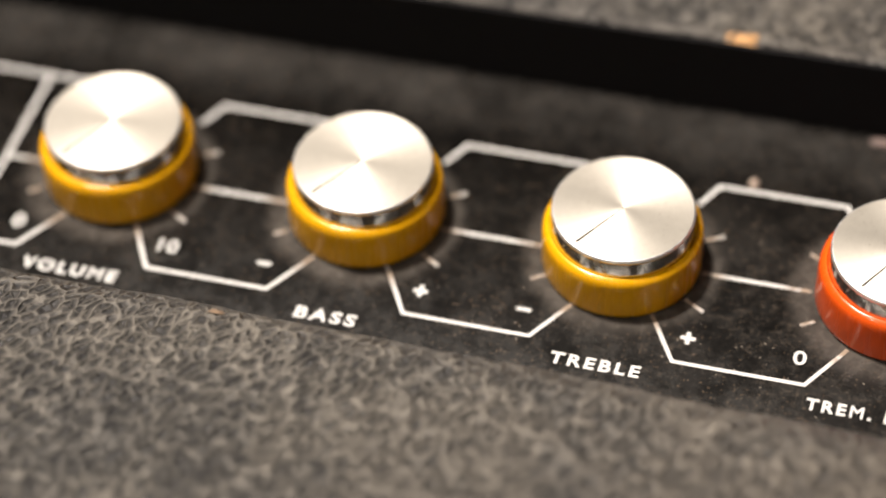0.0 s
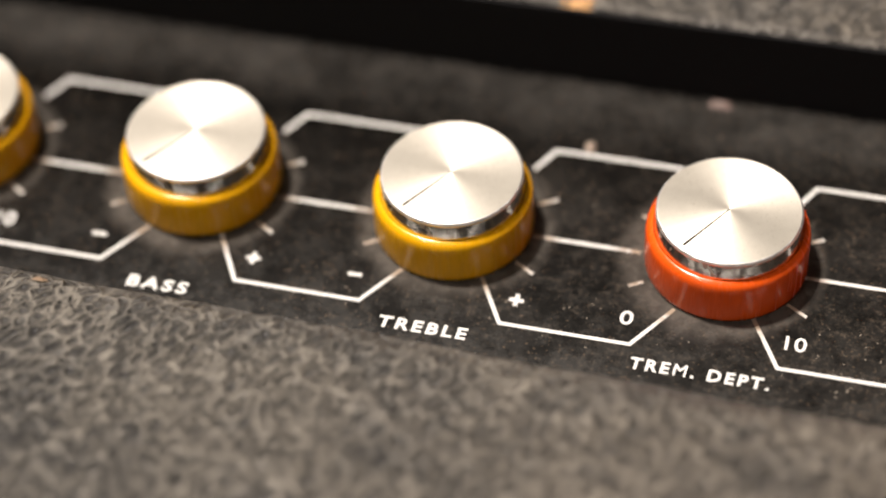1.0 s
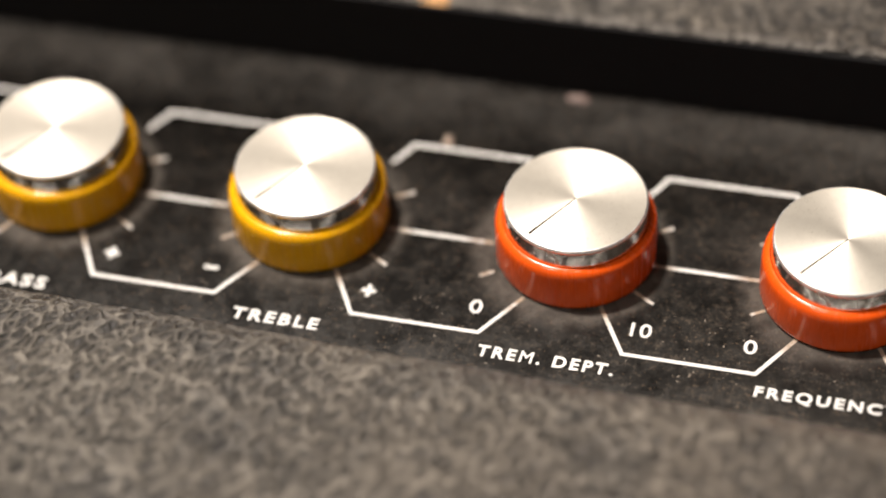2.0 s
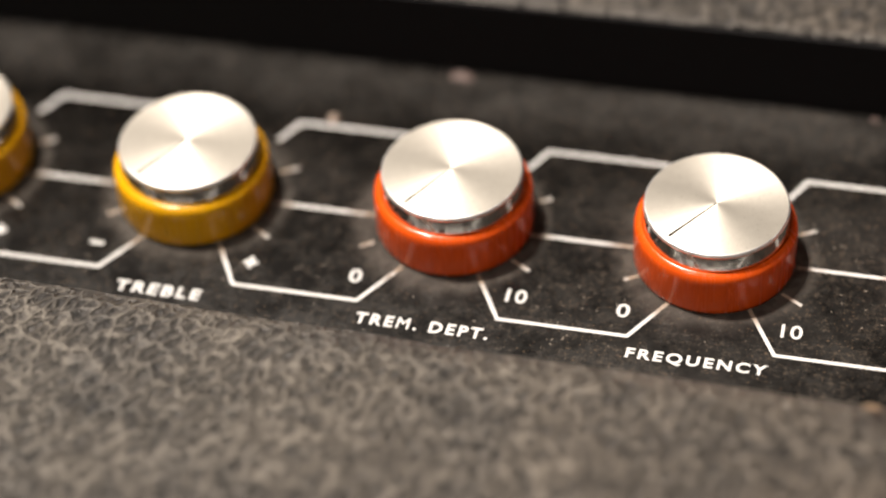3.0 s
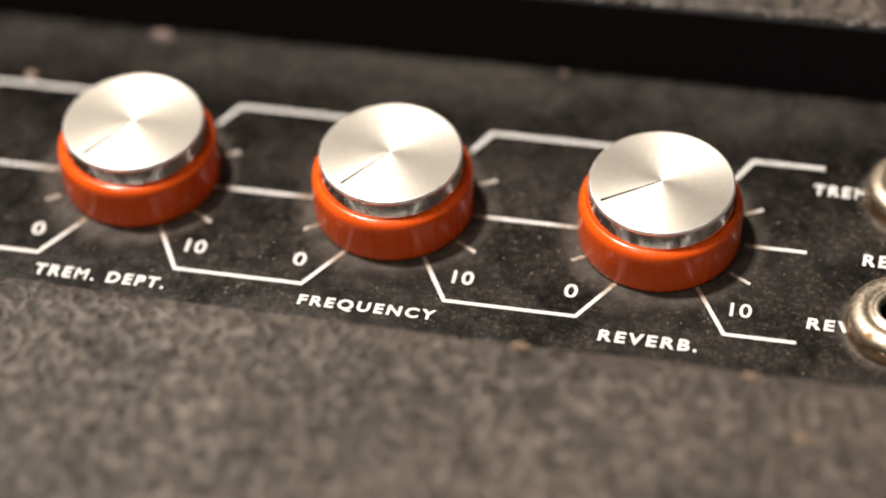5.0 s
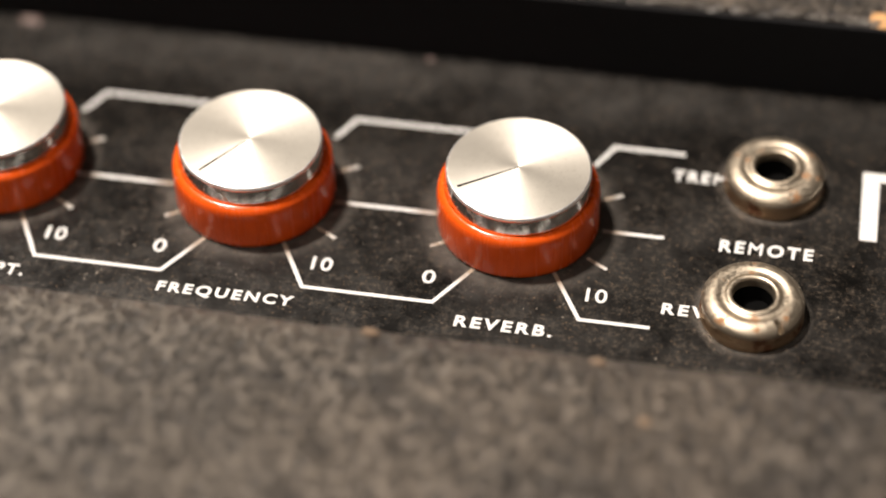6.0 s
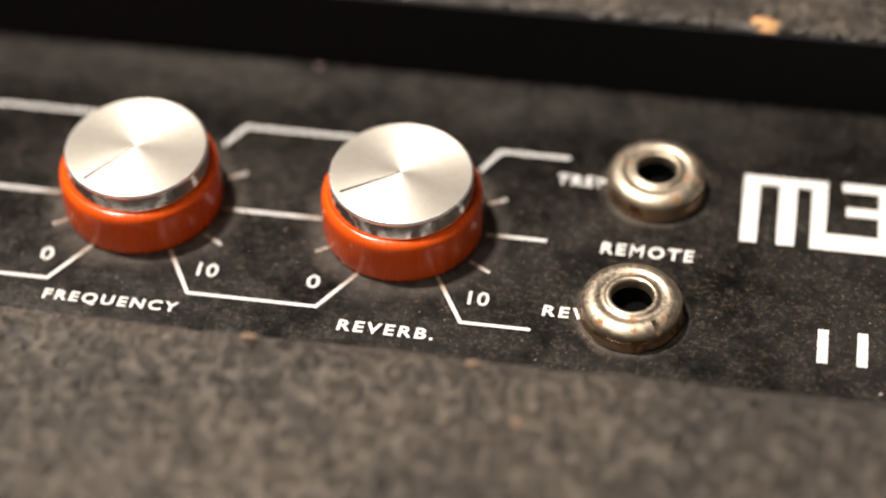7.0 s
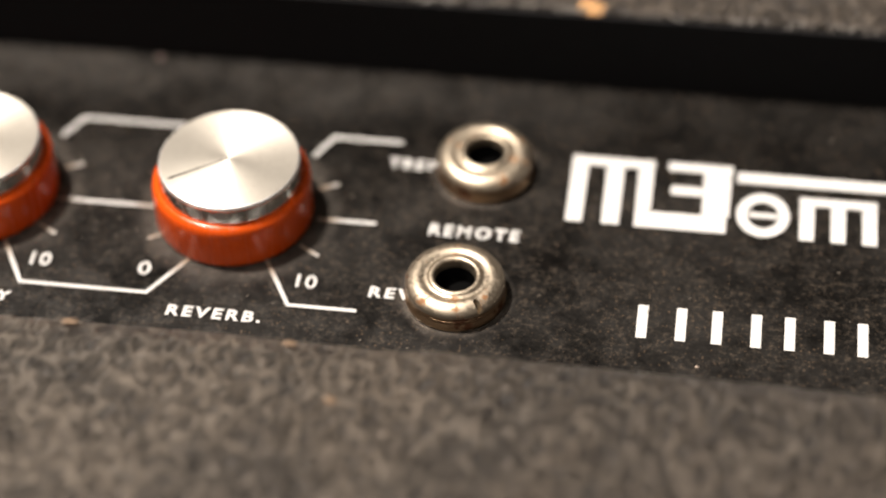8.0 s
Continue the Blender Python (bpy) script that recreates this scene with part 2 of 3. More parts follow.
TOLEX, PANEL, INK = tolex_material(), panel_material(), print_material()
YELLOW = plastic_material("ochre_yellow_plastic", (0.68, 0.320, 0.002), (0.76, 0.380, 0.003))
RED = plastic_material("orange_red_plastic", (0.70, 0.078, 0.005), (0.78, 0.098, 0.008))
FACE = brushed_material()
EDGE = metal_material("polished_aluminium", (0.84, 0.82, 0.78), (0.60, 0.55, 0.48), 0.17, 0.0, (1, 1, 0.04), 0.35)
SATIN = metal_material("satin_aluminium", (0.93, 0.92, 0.92), (0.80, 0.79, 0.78), 0.50, -0.16)
NICKEL = metal_material("worn_nickel", (0.55, 0.475, 0.375), (0.34, 0.19, 0.10), 0.44, 0.06, (1, 1, 1), 0.03)
BRASS = metal_material("dull_brass", (0.46, 0.32, 0.20), (0.16, 0.07, 0.035), 0.35, 0.10)
BLACK = plain("matte_black", (0.011, 0.011, 0.012), 0.95, spec=0.1)
HOLE = plain("dark_bore", (0.003, 0.003, 0.003), 0.9, spec=0.03)
GROOVE = plain("dark_engraving", (0.018, 0.016, 0.015), 0.9, spec=0.0)
WOOD = plain("bare_plywood", (0.55, 0.30, 0.12), 0.7, 0.0, 500.0, 0.35, 0.0004)
TAN = plain("scuffed_backing", (0.19, 0.130, 0.085), 0.8, 0.0, 600.0, 0.35, 0.0004)
FLECK = plain("pale_dust", (0.17, 0.145, 0.12), 0.9, 0.0, 900.0, 0.4, 0.0)
PALE = plain("pale_crumb", (0.45, 0.36, 0.30), 0.5, 0.0, 500.0, 0.3, 0.0003)
PINK = plain("pale_glue", (0.15, 0.105, 0.095), 0.5, 0.0, 500.0, 0.3, 0.0003)
WALL = plain("warm_wall_paint", (0.10, 0.088, 0.076), 0.8, 0.0, 8.0, 0.1, 0.001)
FLOOR = plain("dark_carpet", (0.06, 0.05, 0.045), 0.95, 0.0, 60.0, 0.3, 0.003)


# ---- shapes ----
def finish(bm, name, mat, smooth=35):
    mesh = bpy.data.meshes.new(name)
    bmesh.ops.recalc_face_normals(bm, faces=bm.faces[:])
    bm.to_mesh(mesh)
    bm.free()
    mesh.materials.append(mat)
    if smooth:
        mesh.shade_smooth()
        mesh.set_sharp_from_angle(angle=radians(smooth))
    return mesh


def part(name, bm, mat, parent, label="", smooth=35, at=(0, 0, 0)):
    ob = new(name, finish(bm, name, mat, smooth))
    ob.parent = parent
    ob.location = at
    return tagged(ob, label)


def lathe(profile, n=72, close_top=False, close_bottom=False, wobble=None):
    """A turned shape from rings of (radius, height), in pitches."""
    bm = bmesh.new()
    rings = []
    for r, z in profile:
        rings.append([bm.verts.new((r * P * math.cos(2 * math.pi * i / n), r * P * math.sin(2 * math.pi * i / n), z * P)) for i in range(n)])
    for a, b in zip(rings, rings[1:]):
        for i in range(n):
            bm.faces.new((a[i], a[(i + 1) % n], b[(i + 1) % n], b[i]))
    if close_top:
        bm.faces.new(rings[-1])
    if close_bottom:
        bm.faces.new(rings[0][::-1])
    return bm


def slab(bm, corners, z0, z1):
    """A flat plate over a convex outline given in metres."""
    low = [bm.verts.new((x, y, z0)) for x, y in corners]
    high = [bm.verts.new((x, y, z1)) for x, y in corners]
    bm.faces.new(high)
    bm.faces.new(low[::-1])
    k = len(corners)
    for i in range(k):
        bm.faces.new((low[i], low[(i + 1) % k], high[(i + 1) % k], high[i]))


def box(x0, x1, y0, y1, z0, z1, bevel=0.0):
    bm = bmesh.new()
    slab(bm, [(x0, y0), (x1, y0), (x1, y1), (x0, y1)], z0, z1)
    if bevel:
        bmesh.ops.bevel(bm, geom=bm.edges[:], offset=bevel, segments=3, affect="EDGES", profile=0.5)
    return bm


def stroke(points, width, z0, z1):
    """A printed line along a bent path with mitred corners, in pitches."""
    bm = bmesh.new()
    pts = [Vector(q) * P for q in points]
    left, right = [], []
    for i, q in enumerate(pts):
        a = (q - pts[i - 1]).normalized() if i else (pts[1] - q).normalized()
        b = (pts[i + 1] - q).normalized() if i + 1 < len(pts) else a
        na, nb = Vector((-a.y, a.x)), Vector((-b.y, b.x))
        m = (na + nb).normalized()
        m *= width * P / 2 / max(0.4, m.dot(na))
        left.append(q + m)
        right.append(q - m)
    rows = [[bm.verts.new((v.x, v.y, z)) for v in side] for side, z in ((left, z0), (left, z1), (right, z1), (right, z0))]
    for r, s in zip(rows, rows[1:] + rows[:1]):
        for i in range(len(pts) - 1):
            bm.faces.new((r[i], r[i + 1], s[i + 1], s[i]))
    for i in (0, -1):
        bm.faces.new([r[i] for r in rows])
    return bm


def lettering(text, x0, x1, y0, y1, bold=0.022, spacing=1.30, shear=0.06):
    """A word in the built-in font, fitted to a rectangle in pitches."""
    data = bpy.data.curves.new("word", "FONT")
    data.body, data.offset, data.extrude, data.space_character, data.resolution_u, data.shear = text, bold, 0.01, spacing, 4, shear
    tmp = bpy.data.objects.new("word", data)
    mesh = bpy.data.meshes.new_from_object(tmp)
    bm = bmesh.new()
    bm.from_mesh(mesh)
    bpy.data.objects.remove(tmp)
    bpy.data.meshes.remove(mesh)
    xs, ys = [v.co.x for v in bm.verts], [v.co.y for v in bm.verts]
    ax, bx, ay, by = min(xs), max(xs), min(ys), max(ys)
    for v in bm.verts:
        v.co = ((x0 + (v.co.x - ax) / (bx - ax) * (x1 - x0)) * P, (y0 + (v.co.y - ay) / (by - ay) * (y1 - y0)) * P, 0.00001 if v.co.z < 0 else 0.00008)
    return bm


def islands(bm):
    """The loose pieces of a mesh, each as a mesh of its own, from left to right."""
    bmesh.ops.remove_doubles(bm, verts=bm.verts[:], dist=1e-7)
    bm.verts.ensure_lookup_table()
    left, found = set(bm.verts), []
    while left:
        stack, island = [min(left, key=lambda v: v.index)], set()
        while stack:
            v = stack.pop()
            if v in island:
                continue
            island.add(v)
            stack += [e.other_vert(v) for e in v.link_edges]
        left -= island
        one = bmesh.new()
        twin = {v: one.verts.new(v.co) for v in island}
        for f in {f for v in island for f in v.link_faces}:
            one.faces.new([twin[v] for v in f.verts])
        found.append((min(v.co.x for v in island), one))
    bm.free()
    return [one for _, one in sorted(found, key=lambda pair: pair[0])]


def print_letters(name, text, rect, bold, label, spacing=1.30, shear=0.06):
    """The letters of a word, each a piece of its own; an M is drawn with thinner strokes, to stay open."""
    heavy = islands(lettering(text, *rect, bold, spacing, shear))
    thin = islands(lettering(text, *rect, bold * 0.35, spacing, shear))
    for letter, one, other in zip(text.replace(" ", ""), heavy, thin):
        part(name, other if letter == "M" else one, INK, panel, label, 0)
        (one if letter == "M" else other).free()


# ---- the room ----
def room():
    for name, dims, mat in (("floor", (-2.6, 2.9, -2.6, 2.4, -0.1, 0.0), FLOOR), ("ceiling", (-2.6, 2.9, -2.6, 2.4, 3.20, 3.30), WALL),
                            ("wall_north", (-2.6, 2.9, 2.4, 2.5, 0, 3.20), WALL), ("wall_south", (-2.6, 2.9, -2.7, -2.6, 0, 3.20), WALL),
                            ("wall_west", (-2.7, -2.6, -2.6, 2.4, 0, 3.20), WALL), ("wall_east", (2.9, 3.0, -2.6, 2.4, 0, 3.20), WALL)):
        tagged(new(name, finish(box(*dims), name, mat, 0)), kind="structure")


room()

# ---- the amplifier ----
amp = tagged(new("guitar_amplifier"), "old guitar amplifier covered in worn black grained tolex", "amplifier")
amp.location = (0, 0, Z0)
LEFT, RIGHT = -2.4, 9.6


def edge_of(x):
    """Where the front rail's lip runs, in pitches."""
    return -0.865 - 0.011 * x + 0.012 * math.sin(1.1 * x + 0.4)


def rail(front):
    """A rounded rail of tolex, with the unevenness of the glued cloth, in metres."""
    prof = []
    r, top = (0.220 if front else 0.012), 0.345
    prof.append((0.0, -0.06))
    prof.append((0.0, 0.10))
    for i in range(9):
        a = math.pi / 2 * i / 8
        prof.append((r * (1 - math.cos(a)), top - r + r * math.sin(a)))
    depth = 2.0
    for i in range(1, 46):
        prof.append((r + (depth - 2 * r) * (i / 45) ** 1.25, top))
    for i in range(1, 7):
        a = math.pi / 2 * i / 6
        prof.append((depth - r + r * math.sin(a), top - r + r * math.cos(a)))
    prof.append((depth, -0.06))
    nx = 420 if front else 1500
    xs = [LEFT + (RIGHT - LEFT) * i / nx for i in range(nx + 1)]
    verts, faces = [], []
    for x in xs:
        start = edge_of(x) + 0.123 if front else 0.872 + 0.0035 * x + 0.003 * math.sin(1.7 * x)
        for d, z in prof:
            y = start - d if front else start + d
            q = Vector((x, y * 1.0, z))
            lump = noise.noise(q * 2.2) * 0.010 + noise.noise(q * 11.0) * 0.006 + noise.noise(q * 31.0) * 0.006
            if not front and d < 0.10:
                lump += (noise.noise(q * 70.0) * 0.011 + noise.noise(Vector((x * 150.0, d * 40.0, 3.0))) * 0.006) * (1 - d / 0.10)
            out = 0.0 if z < 0 else lump
            sign = 1 if front else -1
            verts.append((x * P, (y + out * sign * (1 if d < r else 0)) * P, (z + (out if d > r * 0.3 else 0)) * P))
    k = len(prof)
    for i in range(nx):
        for j in range(k - 1):
            faces.append((i * k + j, (i + 1) * k + j, (i + 1) * k + j + 1, i * k + j + 1))
    mesh = bpy.data.meshes.new("rail")
    mesh.from_pydata(verts, [], faces)
    bm = bmesh.new()
    bm.from_mesh(mesh)
    bpy.data.meshes.remove(mesh)
    for side in (0, nx):
        bm.verts.ensure_lookup_table()
        bm.faces.new([bm.verts[side * k + j] for j in range(k)])
    return bm


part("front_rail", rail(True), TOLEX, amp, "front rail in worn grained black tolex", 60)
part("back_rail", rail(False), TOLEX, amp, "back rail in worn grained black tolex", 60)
for x0, x1 in ((LEFT - 0.6, LEFT - 0.005), (RIGHT + 0.005, RIGHT + 0.6)):
    part("side_rail", box(x0 * P, x1 * P, -2.86 * P, 2.86 * P, -0.06 * P, 0.34 * P, 0.002), TOLEX, amp)
part("cabinet_body", box((LEFT - 0.6) * P, (RIGHT + 0.6) * P, -2.86 * P, 2.86 * P, 0.0 - Z0, -0.065 * P, 0.003), TOLEX, amp, "tolex-covered cabinet standing on the floor")
# matte black plate fills the dark band up to the back lip
part("recess_wall", box(LEFT * P, RIGHT * P, 0.850 * P, 0.8700 * P, -0.05 * P, 0.343 * P), BLACK, amp, "black inner wall behind the panel", 0)
panel = part("control_panel", box(LEFT * P, RIGHT * P, -0.815 * P, 0.846 * P, -0.055 * P, 0.0, 0.0004), PANEL, amp, "black lacquered control panel, dusty and speckled")

# ---- printing on the panel ----
LOW, HIGH = 0.000008, 0.00006


def printed(name, bm, label=""):
    return part(name, bm, INK, panel, label, 0)


LINE = 0.0148
for k in range(6):
    last = k == 5
    # bracket under the panel's gaps, from knob to knob
    if not last:
        printed("printed_line", stroke([(k + 0.152, -0.245), (k + 0.270, -0.456), (k + 0.745, -0.456), (k + 0.872, -0.262)], LINE, LOW, HIGH))
        printed("printed_line", stroke([(k + 0.228, 0.318), (k + 0.292, 0.432), (k + 0.778, 0.432), (k + 0.842, 0.318)], LINE * 1.06, LOW, HIGH))
        printed("printed_line", stroke([(k + 0.300, -0.019), (k + 0.705, -0.019)], LINE, LOW, HIGH))
    else:
        printed("printed_line", stroke([(k + 0.152, -0.245), (k + 0.270, -0.457), (k + 0.522, -0.457)], LINE, LOW, HIGH))
        printed("printed_line", stroke([(k + 0.228, 0.318), (k + 0.292, 0.432), (k + 0.560, 0.432)], LINE * 1.06, LOW, HIGH))
        printed("printed_line", stroke([(k + 0.300, -0.014), (k + 0.525, -0.014)], LINE, LOW, HIGH))
    for deg in (27, -31, 211, 153):
        c, s = math.cos(radians(deg)), math.sin(radians(deg))
        printed("scale_tick", stroke([(k + 0.305 * c, 0.305 * s), (k + (0.395 if deg in (27, -31) else 0.362) * c, (0.395 if deg in (27, -31) else 0.362) * s)], LINE * 0.85, LOW, HIGH))
printed("printed_line", stroke([(-0.98, -0.456), (-0.255, -0.456), (-0.128, -0.262)], LINE, LOW, HIGH))
printed("printed_line", stroke([(-1.20, 0.446), (-0.222, 0.446), (-0.158, 0.318)], LINE * 1.06, LOW, HIGH))
printed("printed_line", stroke([(-0.462, 0.434), (-0.470, -0.445)], LINE * 1.06, LOW, HIGH))
printed("printed_line", stroke([(-0.455, -0.019), (-0.300, -0.019)], LINE, LOW, HIGH))

WORDS = (("VOLUME", -0.196, 0.180, -0.562, -0.497), ("BASS", 0.880, 1.113, -0.566, -0.502), ("TREBLE", 1.842, 2.170, -0.563, -0.502),
         ("TREM. DEPT.", 2.763, 3.255, -0.567, -0.506), ("FREQUENCY", 3.752, 4.256, -0.568, -0.504), ("REVERB.", 4.837, 5.186, -0.560, -0.500),
         ("REMOTE", 5.726, 6.067, -0.053, 0.015), ("TREM.", 5.526, 5.748, 0.285, 0.348), ("REV.", 5.552, 5.735, -0.388, -0.328))
for text, x0, x1, y0, y1 in WORDS:
    print_letters("printed_letter", text, (x0, x1, y0 + 0.003, y1 - 0.004), 0.031, "white letter of the word " + text.replace(".", ""))
for k in range(6):
    if k in (1, 2):
        printed("printed_sign", stroke([(k - 0.328, -0.338), (k - 0.274, -0.338)], 0.016, LOW, HIGH), "white printed minus sign")
        printed("printed_sign", stroke([(k + 0.280, -0.338), (k + 0.334, -0.338)], 0.016, LOW, HIGH), "white printed plus sign")
        printed("printed_sign", stroke([(k + 0.307, -0.366), (k + 0.307, -0.310)], 0.016, LOW, 0.00007))
    else:
        print_letters("printed_digit", "0", (k - 0.312, k - 0.264, -0.370, -0.305), 0.012, "white printed number 0", 1.0, 0.0)
        print_letters("printed_digit", "10", (k + 0.281, k + 0.357, -0.368, -0.303), 0.012, "white digit of the number 10", 1.05, 0.0)


def mark():
    """The maker's mark as plain white shapes."""
    def rect(x0, x1, y0, y1):
        bm = bmesh.new()
        slab(bm, [(x0 * P, y0 * P), (x1 * P, y0 * P), (x1 * P, y1 * P), (x0 * P, y1 * P)], LOW, HIGH)
        printed("printed_block", bm, "plain white block of the maker's mark")
    rect(6.224, 6.538, 0.394, 0.440)
    rect(6.224, 6.287, 0.086, 0.392)
    rect(6.358, 6.425, 0.086, 0.392)
    rect(6.480, 6.538, 0.172, 0.392)
    rect(6.480, 6.822, 0.084, 0.170)
    rect(6.728, 6.832, 0.172, 0.394)
    rect(6.592, 6.836, 0.396, 0.442)
    rect(6.608, 6.726, 0.268, 0.316)
    rect(6.855, 7.900, 0.360, 0.416)
    for x in (7.092, 7.208, 7.324):
        rect(x, x + 0.056, 0.082, 0.262)
    rect(7.092, 7.380, 0.264, 0.308)
    ring = bmesh.new()
    n = 40
    for i in range(n):
        a, b = 2 * math.pi * i / n, 2 * math.pi * (i + 1) / n
        slab(ring, [((6.957 + r * math.cos(t)) * P, (0.196 + 1.15 * r * math.sin(t)) * P) for r, t in ((0.058, a), (0.100, a), (0.100, b), (0.058, b))], LOW, HIGH)
    bmesh.ops.remove_doubles(ring, verts=ring.verts[:], dist=1e-7)
    printed("printed_ring", ring, "plain white ring of the maker's mark")
    rect(6.904, 7.010, 0.182, 0.208)
    for x in (6.530, 6.797, 7.055, 7.312):
        rect(x, x + 0.038, -0.466, -0.308)
        rect(x + 0.139, x + 0.177, -0.466, -0.308)


mark()


# ---- scuffs ----
def blob(rx, ry, h, seed):
    """A small ragged patch with a soft crown."""
    rnd = random.Random(seed)
    bm = bmesh.new()
    n, rings = 22, 4
    wob = [1 + rnd.uniform(-0.22, 0.22) for _ in range(n)]
    loops = []
    for j in range(rings):
        s = 1 - j / rings
        z = h * (1 - s * s)
        loops.append([bm.verts.new((rx * s * wob[i] * math.cos(2 * math.pi * i / n), ry * s * wob[i] * math.sin(2 * math.pi * i / n), z + rnd.uniform(-0.1, 0.1) * h * (j > 0))) for i in range(n)])
    for a, b in zip(loops, loops[1:]):
        for i in range(n):
            bm.faces.new((a[i], a[(i + 1) % n], b[(i + 1) % n], b[i]))
    bm.faces.new(loops[-1])
    bm.faces.new(loops[0][::-1])
    return bm


def scuff(name, x, y, z, rx, ry, h, mat, label, seed, parent, tilt=0.0):
    ob = part(name, blob(rx * P, ry * P, h * P, seed), mat, parent, label, 60, (x * P, y * P, z * P))
    ob.rotation_euler = (radians(tilt), 0, 0)


scuff("bare_wood_patch", 2.270, 0.902, 0.338, 0.086, 0.036, 0.012, WOOD, "torn patch baring pale orange plywood", 3, amp, 12)
scuff("bare_wood_patch", 6.245, 0.916, 0.338, 0.084, 0.034, 0.012, WOOD, "torn patch baring pale orange plywood", 4, amp, 12)
scuff("scuff_patch", 4.626, -0.915, 0.335, 0.030, 0.022, 0.010, TAN, "small rubbed tan patch on the lip", 5, amp, -25)
scuff("scuff_patch", 5.389, -0.925, 0.335, 0.026, 0.020, 0.010, TAN, "small rubbed tan patch on the lip", 6, amp, -25)
scuff("scuff_patch", 0.720, -0.862, 0.325, 0.030, 0.016, 0.012, TAN, "small rubbed tan patch on the lip", 8, amp, -40)
scuff("scuff_patch", 5.566, -1.156, 0.338, 0.024, 0.020, 0.010, TAN, "small rubbed tan patch on the rail", 12, amp)
scuff("glue_crumb", 6.756, -0.578, 0.0, 0.007, 0.006, 0.006, PALE, "tiny pale crumb on the panel", 13, panel)
scuff("glue_crumb", 2.863, 0.803, 0.0, 0.048, 0.024, 0.016, PINK, "pale pinkish crumb of old glue", 9, panel)
scuff("glue_crumb", 4.507, 0.818, 0.0, 0.018, 0.011, 0.010, PINK, "pale pinkish crumb of old glue", 10, panel)
scuff("glue_crumb", 2.414, 0.476, 0.0, 0.022, 0.022, 0.026, PALE, "pale pinkish crumb of old glue", 11, panel)


# ---- knobs ----
def control_knob(mat, colour):
    knob = tagged(new("control_knob"), f"{colour} plastic knob with a turned aluminium cap", "knob", "knobs on the control panel")
    part("bushing", lathe([(0.12, 0.0), (0.12, 0.02)], 24, True, True), BRASS, knob)
    part("skirt", lathe([(0.20, 0.006), (0.290, 0.006), (0.295, 0.010), (0.2975, 0.022), (0.2975, 0.148), (0.2968, 0.162), (0.2945, 0.174), (0.2900, 0.184), (0.2840, 0.1905),
                         (0.2775, 0.1945), (0.2720, 0.1962), (0.2700, 0.1960), (0.2694, 0.1945), (0.2690, 0.180), (0.18, 0.1795)], 96), mat, knob, f"glossy {colour} plastic skirt", 50)
    part("cap", lathe([(0.18, 0.1800), (0.2685, 0.1800), (0.2680, 0.1950), (0.2615, 0.2570), (0.2622, 0.2590), (0.2636, 0.2625)], 96), EDGE, knob, "polished aluminium side", 25)
    part("cap_rim", lathe([(0.2636, 0.2625), (0.2642, 0.2660), (0.2632, 0.2690), (0.2590, 0.2745), (0.2565, 0.2757)], 96), SATIN, knob, "bevelled satin aluminium rim", 25)
    part("cap_face", lathe([(0.2565, 0.2757), (0.20, 0.2766), (0.12, 0.2770), (0.05, 0.2773), (0.004, 0.2774)], 96, True), FACE, knob, "concentrically turned aluminium face")
    line = bmesh.new()
    slab(line, [(0.0, -0.0022 * P), (0.240 * P, -0.0046 * P), (0.240 * P, 0.0046 * P), (0.0, 0.0022 * P)], 0.2750 * P, 0.27765 * P)
    part("pointer_line", line, GROOVE, knob, "dark engraved pointer line", 0)
    return knob


yellow = control_knob(YELLOW, "ochre yellow")
red = control_knob(RED, "orange red")
SEATS = ((0.010, 0.008, -121), (1.003, 0.010, -125.5), (1.996, -0.008, -123.5), (3.014, 0.010, -123), (3.996, -0.006, -127), (4.987, -0.004, -147))
for k, (x, y, turn) in enumerate(SEATS):
    m = pose(x * P, (y - 0.005) * P, Z0, 0, 0, turn)
    ob = yellow if k < 3 else red
    if k in (0, 3):
        ob.matrix_basis = m
    else:
        copy_thing(ob, m)


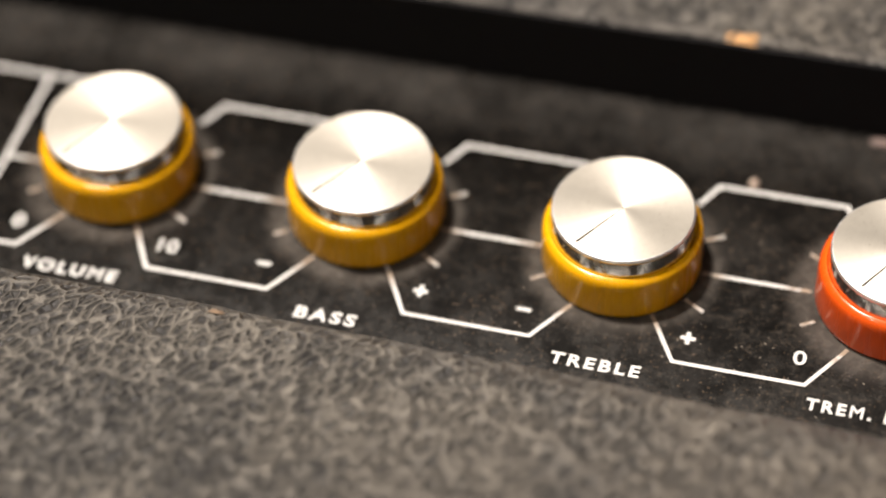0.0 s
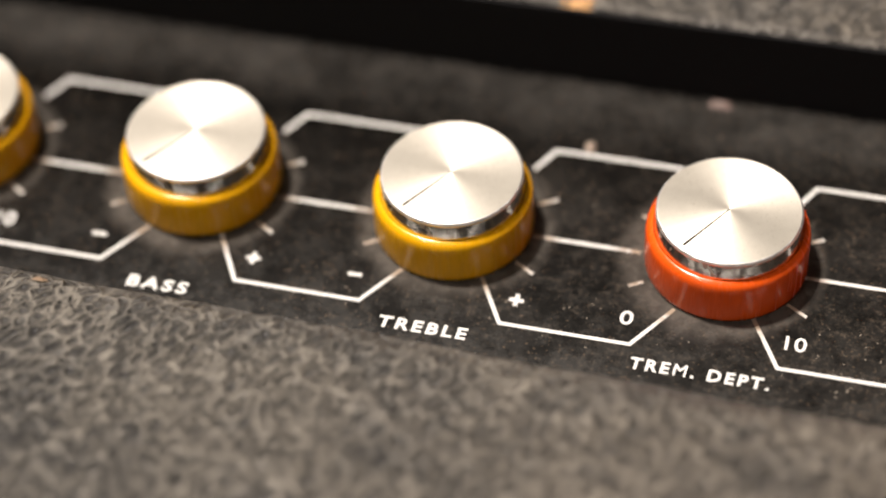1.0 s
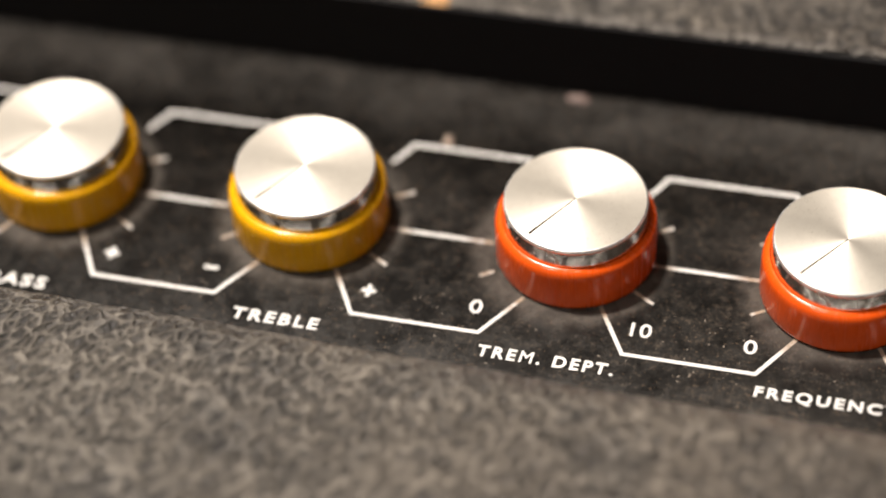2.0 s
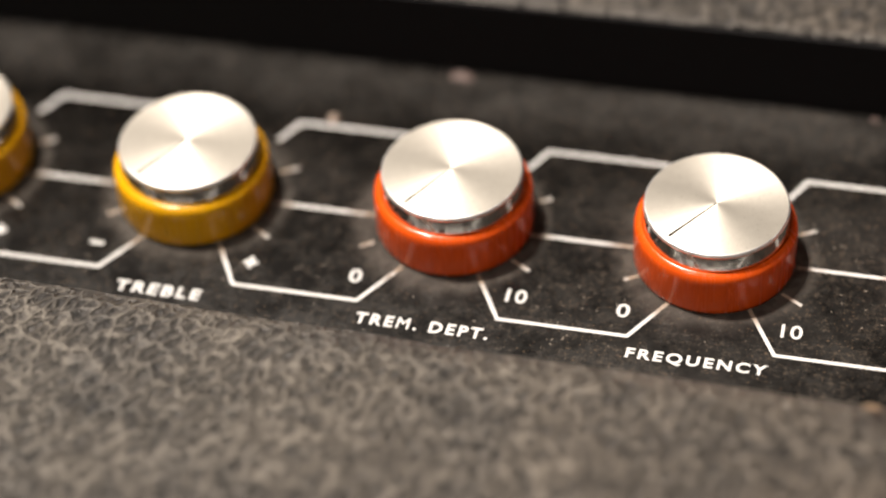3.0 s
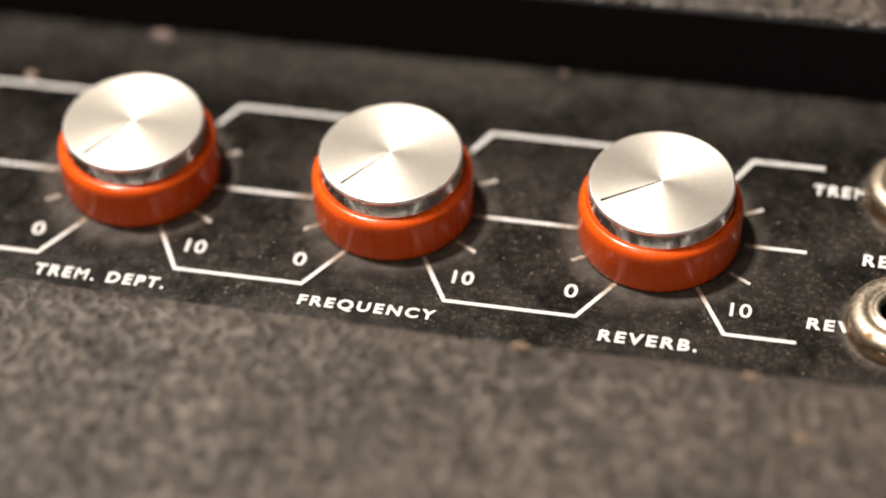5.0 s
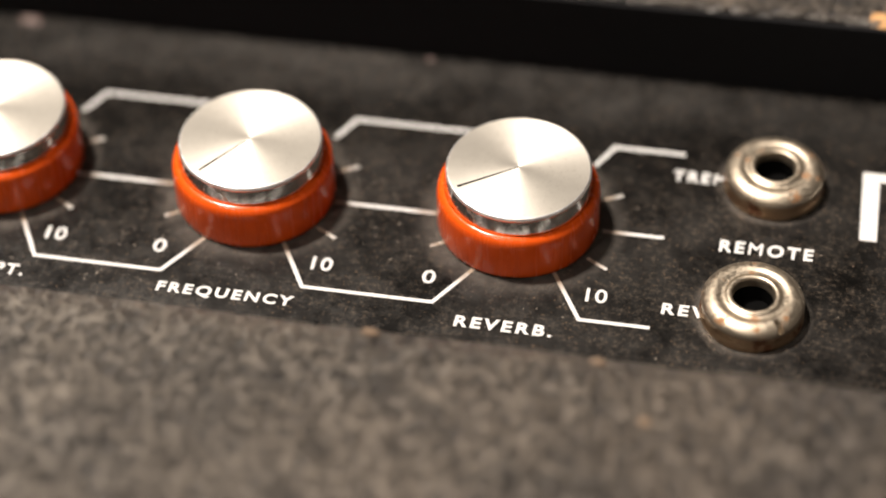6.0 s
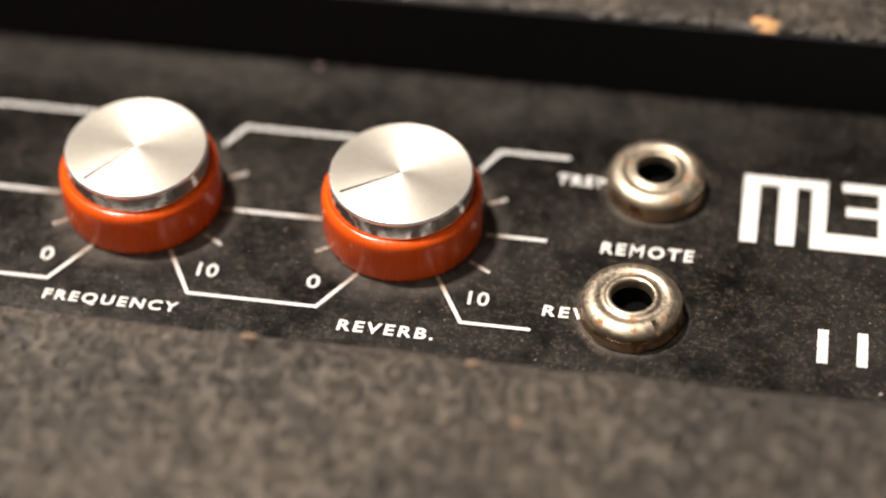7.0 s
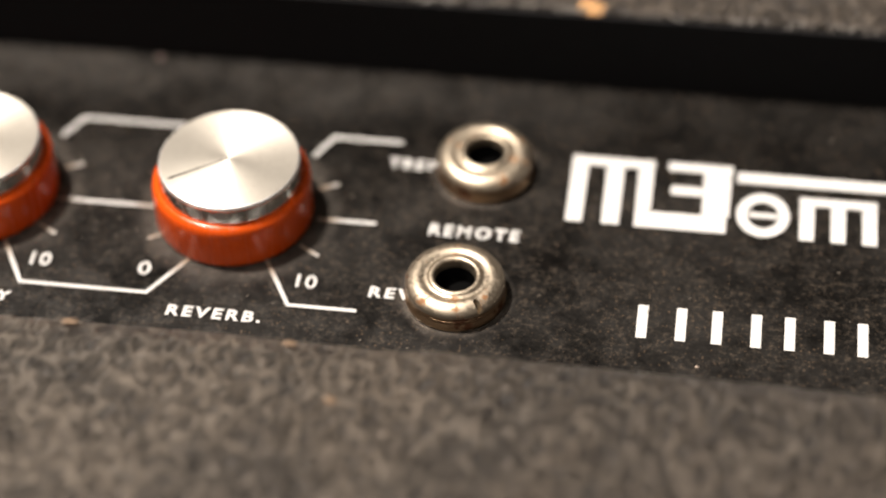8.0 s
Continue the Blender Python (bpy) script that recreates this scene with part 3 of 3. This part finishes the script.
# ---- sockets ----
def jack_socket(slot):
    jack = tagged(new("jack_socket"), "worn nickel jack socket with a round domed nut", "socket", "jack sockets on the panel")
    part("washer", lathe([(0.08, 0.0000), (0.180, 0.0000), (0.185, 0.0071), (0.184, 0.0212), (0.178, 0.0283), (0.176, 0.0354), (0.08, 0.0354)], 64), BRASS, jack, "dull brass washer", 40)
    side = lathe([(0.100, 0.033), (0.174, 0.034), (0.179, 0.039), (0.179, 0.046), (0.1765, 0.0485), (0.1800, 0.051), (0.1805, 0.063)], 96)
    part("nut_side", side, BRASS, jack, "dull brown side of the nut", 40)
    nut = lathe([(0.1805, 0.063), (0.1812, 0.068), (0.1800, 0.076), (0.1755, 0.084), (0.1680, 0.0915), (0.1580, 0.0975), (0.1470, 0.1015),
                 (0.1370, 0.1035), (0.1290, 0.1030), (0.1220, 0.1005), (0.1150, 0.0985)], 96)
    if slot:
        for v in nut.verts:
            a = math.degrees(math.atan2(v.co.y, v.co.x))
            if abs(a + 52) < 3.0 and math.hypot(v.co.x, v.co.y) > 0.14 * P:
                v.co.z = min(v.co.z, 0.056 * P)
                v.co.x *= 0.96
                v.co.y *= 0.96
    part("nut", nut, NICKEL, jack, "domed nickel nut, rubbed brown at the rim", 40)
    part("bushing", lathe([(0.1146, 0.070), (0.1144, 0.0970), (0.1080, 0.0965), (0.1010, 0.0980), (0.0965, 0.1025), (0.0920, 0.1060), (0.0860, 0.1072), (0.0800, 0.1058),
                           (0.0765, 0.1015), (0.0745, 0.0940), (0.0742, 0.060)], 64), NICKEL, jack, "", 50)
    # black colour on a shallow floor stands in for the deep hole's shade
    part("bore", lathe([(0.0741, 0.066), (0.0735, 0.003), (0.002, 0.002)], 48, True), HOLE, jack, "dark socket hole", 40)
    return jack


jack_socket(True).matrix_basis = pose(5.868 * P, -0.335 * P, Z0)
jack_socket(False).matrix_basis = pose(5.897 * P, 0.316 * P, Z0, 0, 0, 70)


# ---- dust ----
def dust_flecks():
    """Loose pale flecks on the panel, thicker in a few drifts."""
    rnd = random.Random(21)
    drifts = ((4.48, 0.12, 0.10), (3.62, -0.50, 0.12), (4.62, -0.10, 0.14), (1.66, -0.42, 0.14), (2.55, -0.40, 0.16), (5.25, -0.62, 0.22), (3.45, -0.36, 0.14))
    bm = bmesh.new()
    for i in range(210):
        if i % 3:
            cx, cy, spread = drifts[i % len(drifts)]
            x, y = rnd.gauss(cx, spread), rnd.gauss(cy, spread * 0.6)
        else:
            x, y = rnd.uniform(-1.0, 7.6), rnd.uniform(-0.66, 0.80)
        if not -0.7 < y < 0.82 or math.hypot(x - min(5, max(0, round(x))), y) < 0.31:
            continue
        r = rnd.uniform(0.0014, 0.0042) * P
        turn, long = rnd.uniform(0, 6.3), rnd.uniform(1.0, 2.2)
        low, n = [], 6
        for j in range(n):
            a = 2 * math.pi * j / n
            u, v = r * long * math.cos(a) * rnd.uniform(0.7, 1.2), r * math.sin(a) * rnd.uniform(0.7, 1.2)
            low.append(bm.verts.new((x * P + u * math.cos(turn) - v * math.sin(turn), y * P + u * math.sin(turn) + v * math.cos(turn), 0.00001)))
        top = bm.verts.new((x * P, y * P, r * 0.6))
        for j in range(n):
            bm.faces.new((low[j], low[(j + 1) % n], top))
    ob = new("dust_flecks", finish(bm, "dust_flecks", FLECK, 0))
    ob.location = (0, 0, Z0)
    return tagged(ob, "loose pale flecks of dust lying on the control panel", "dust", kind="stuff")


dust_flecks()
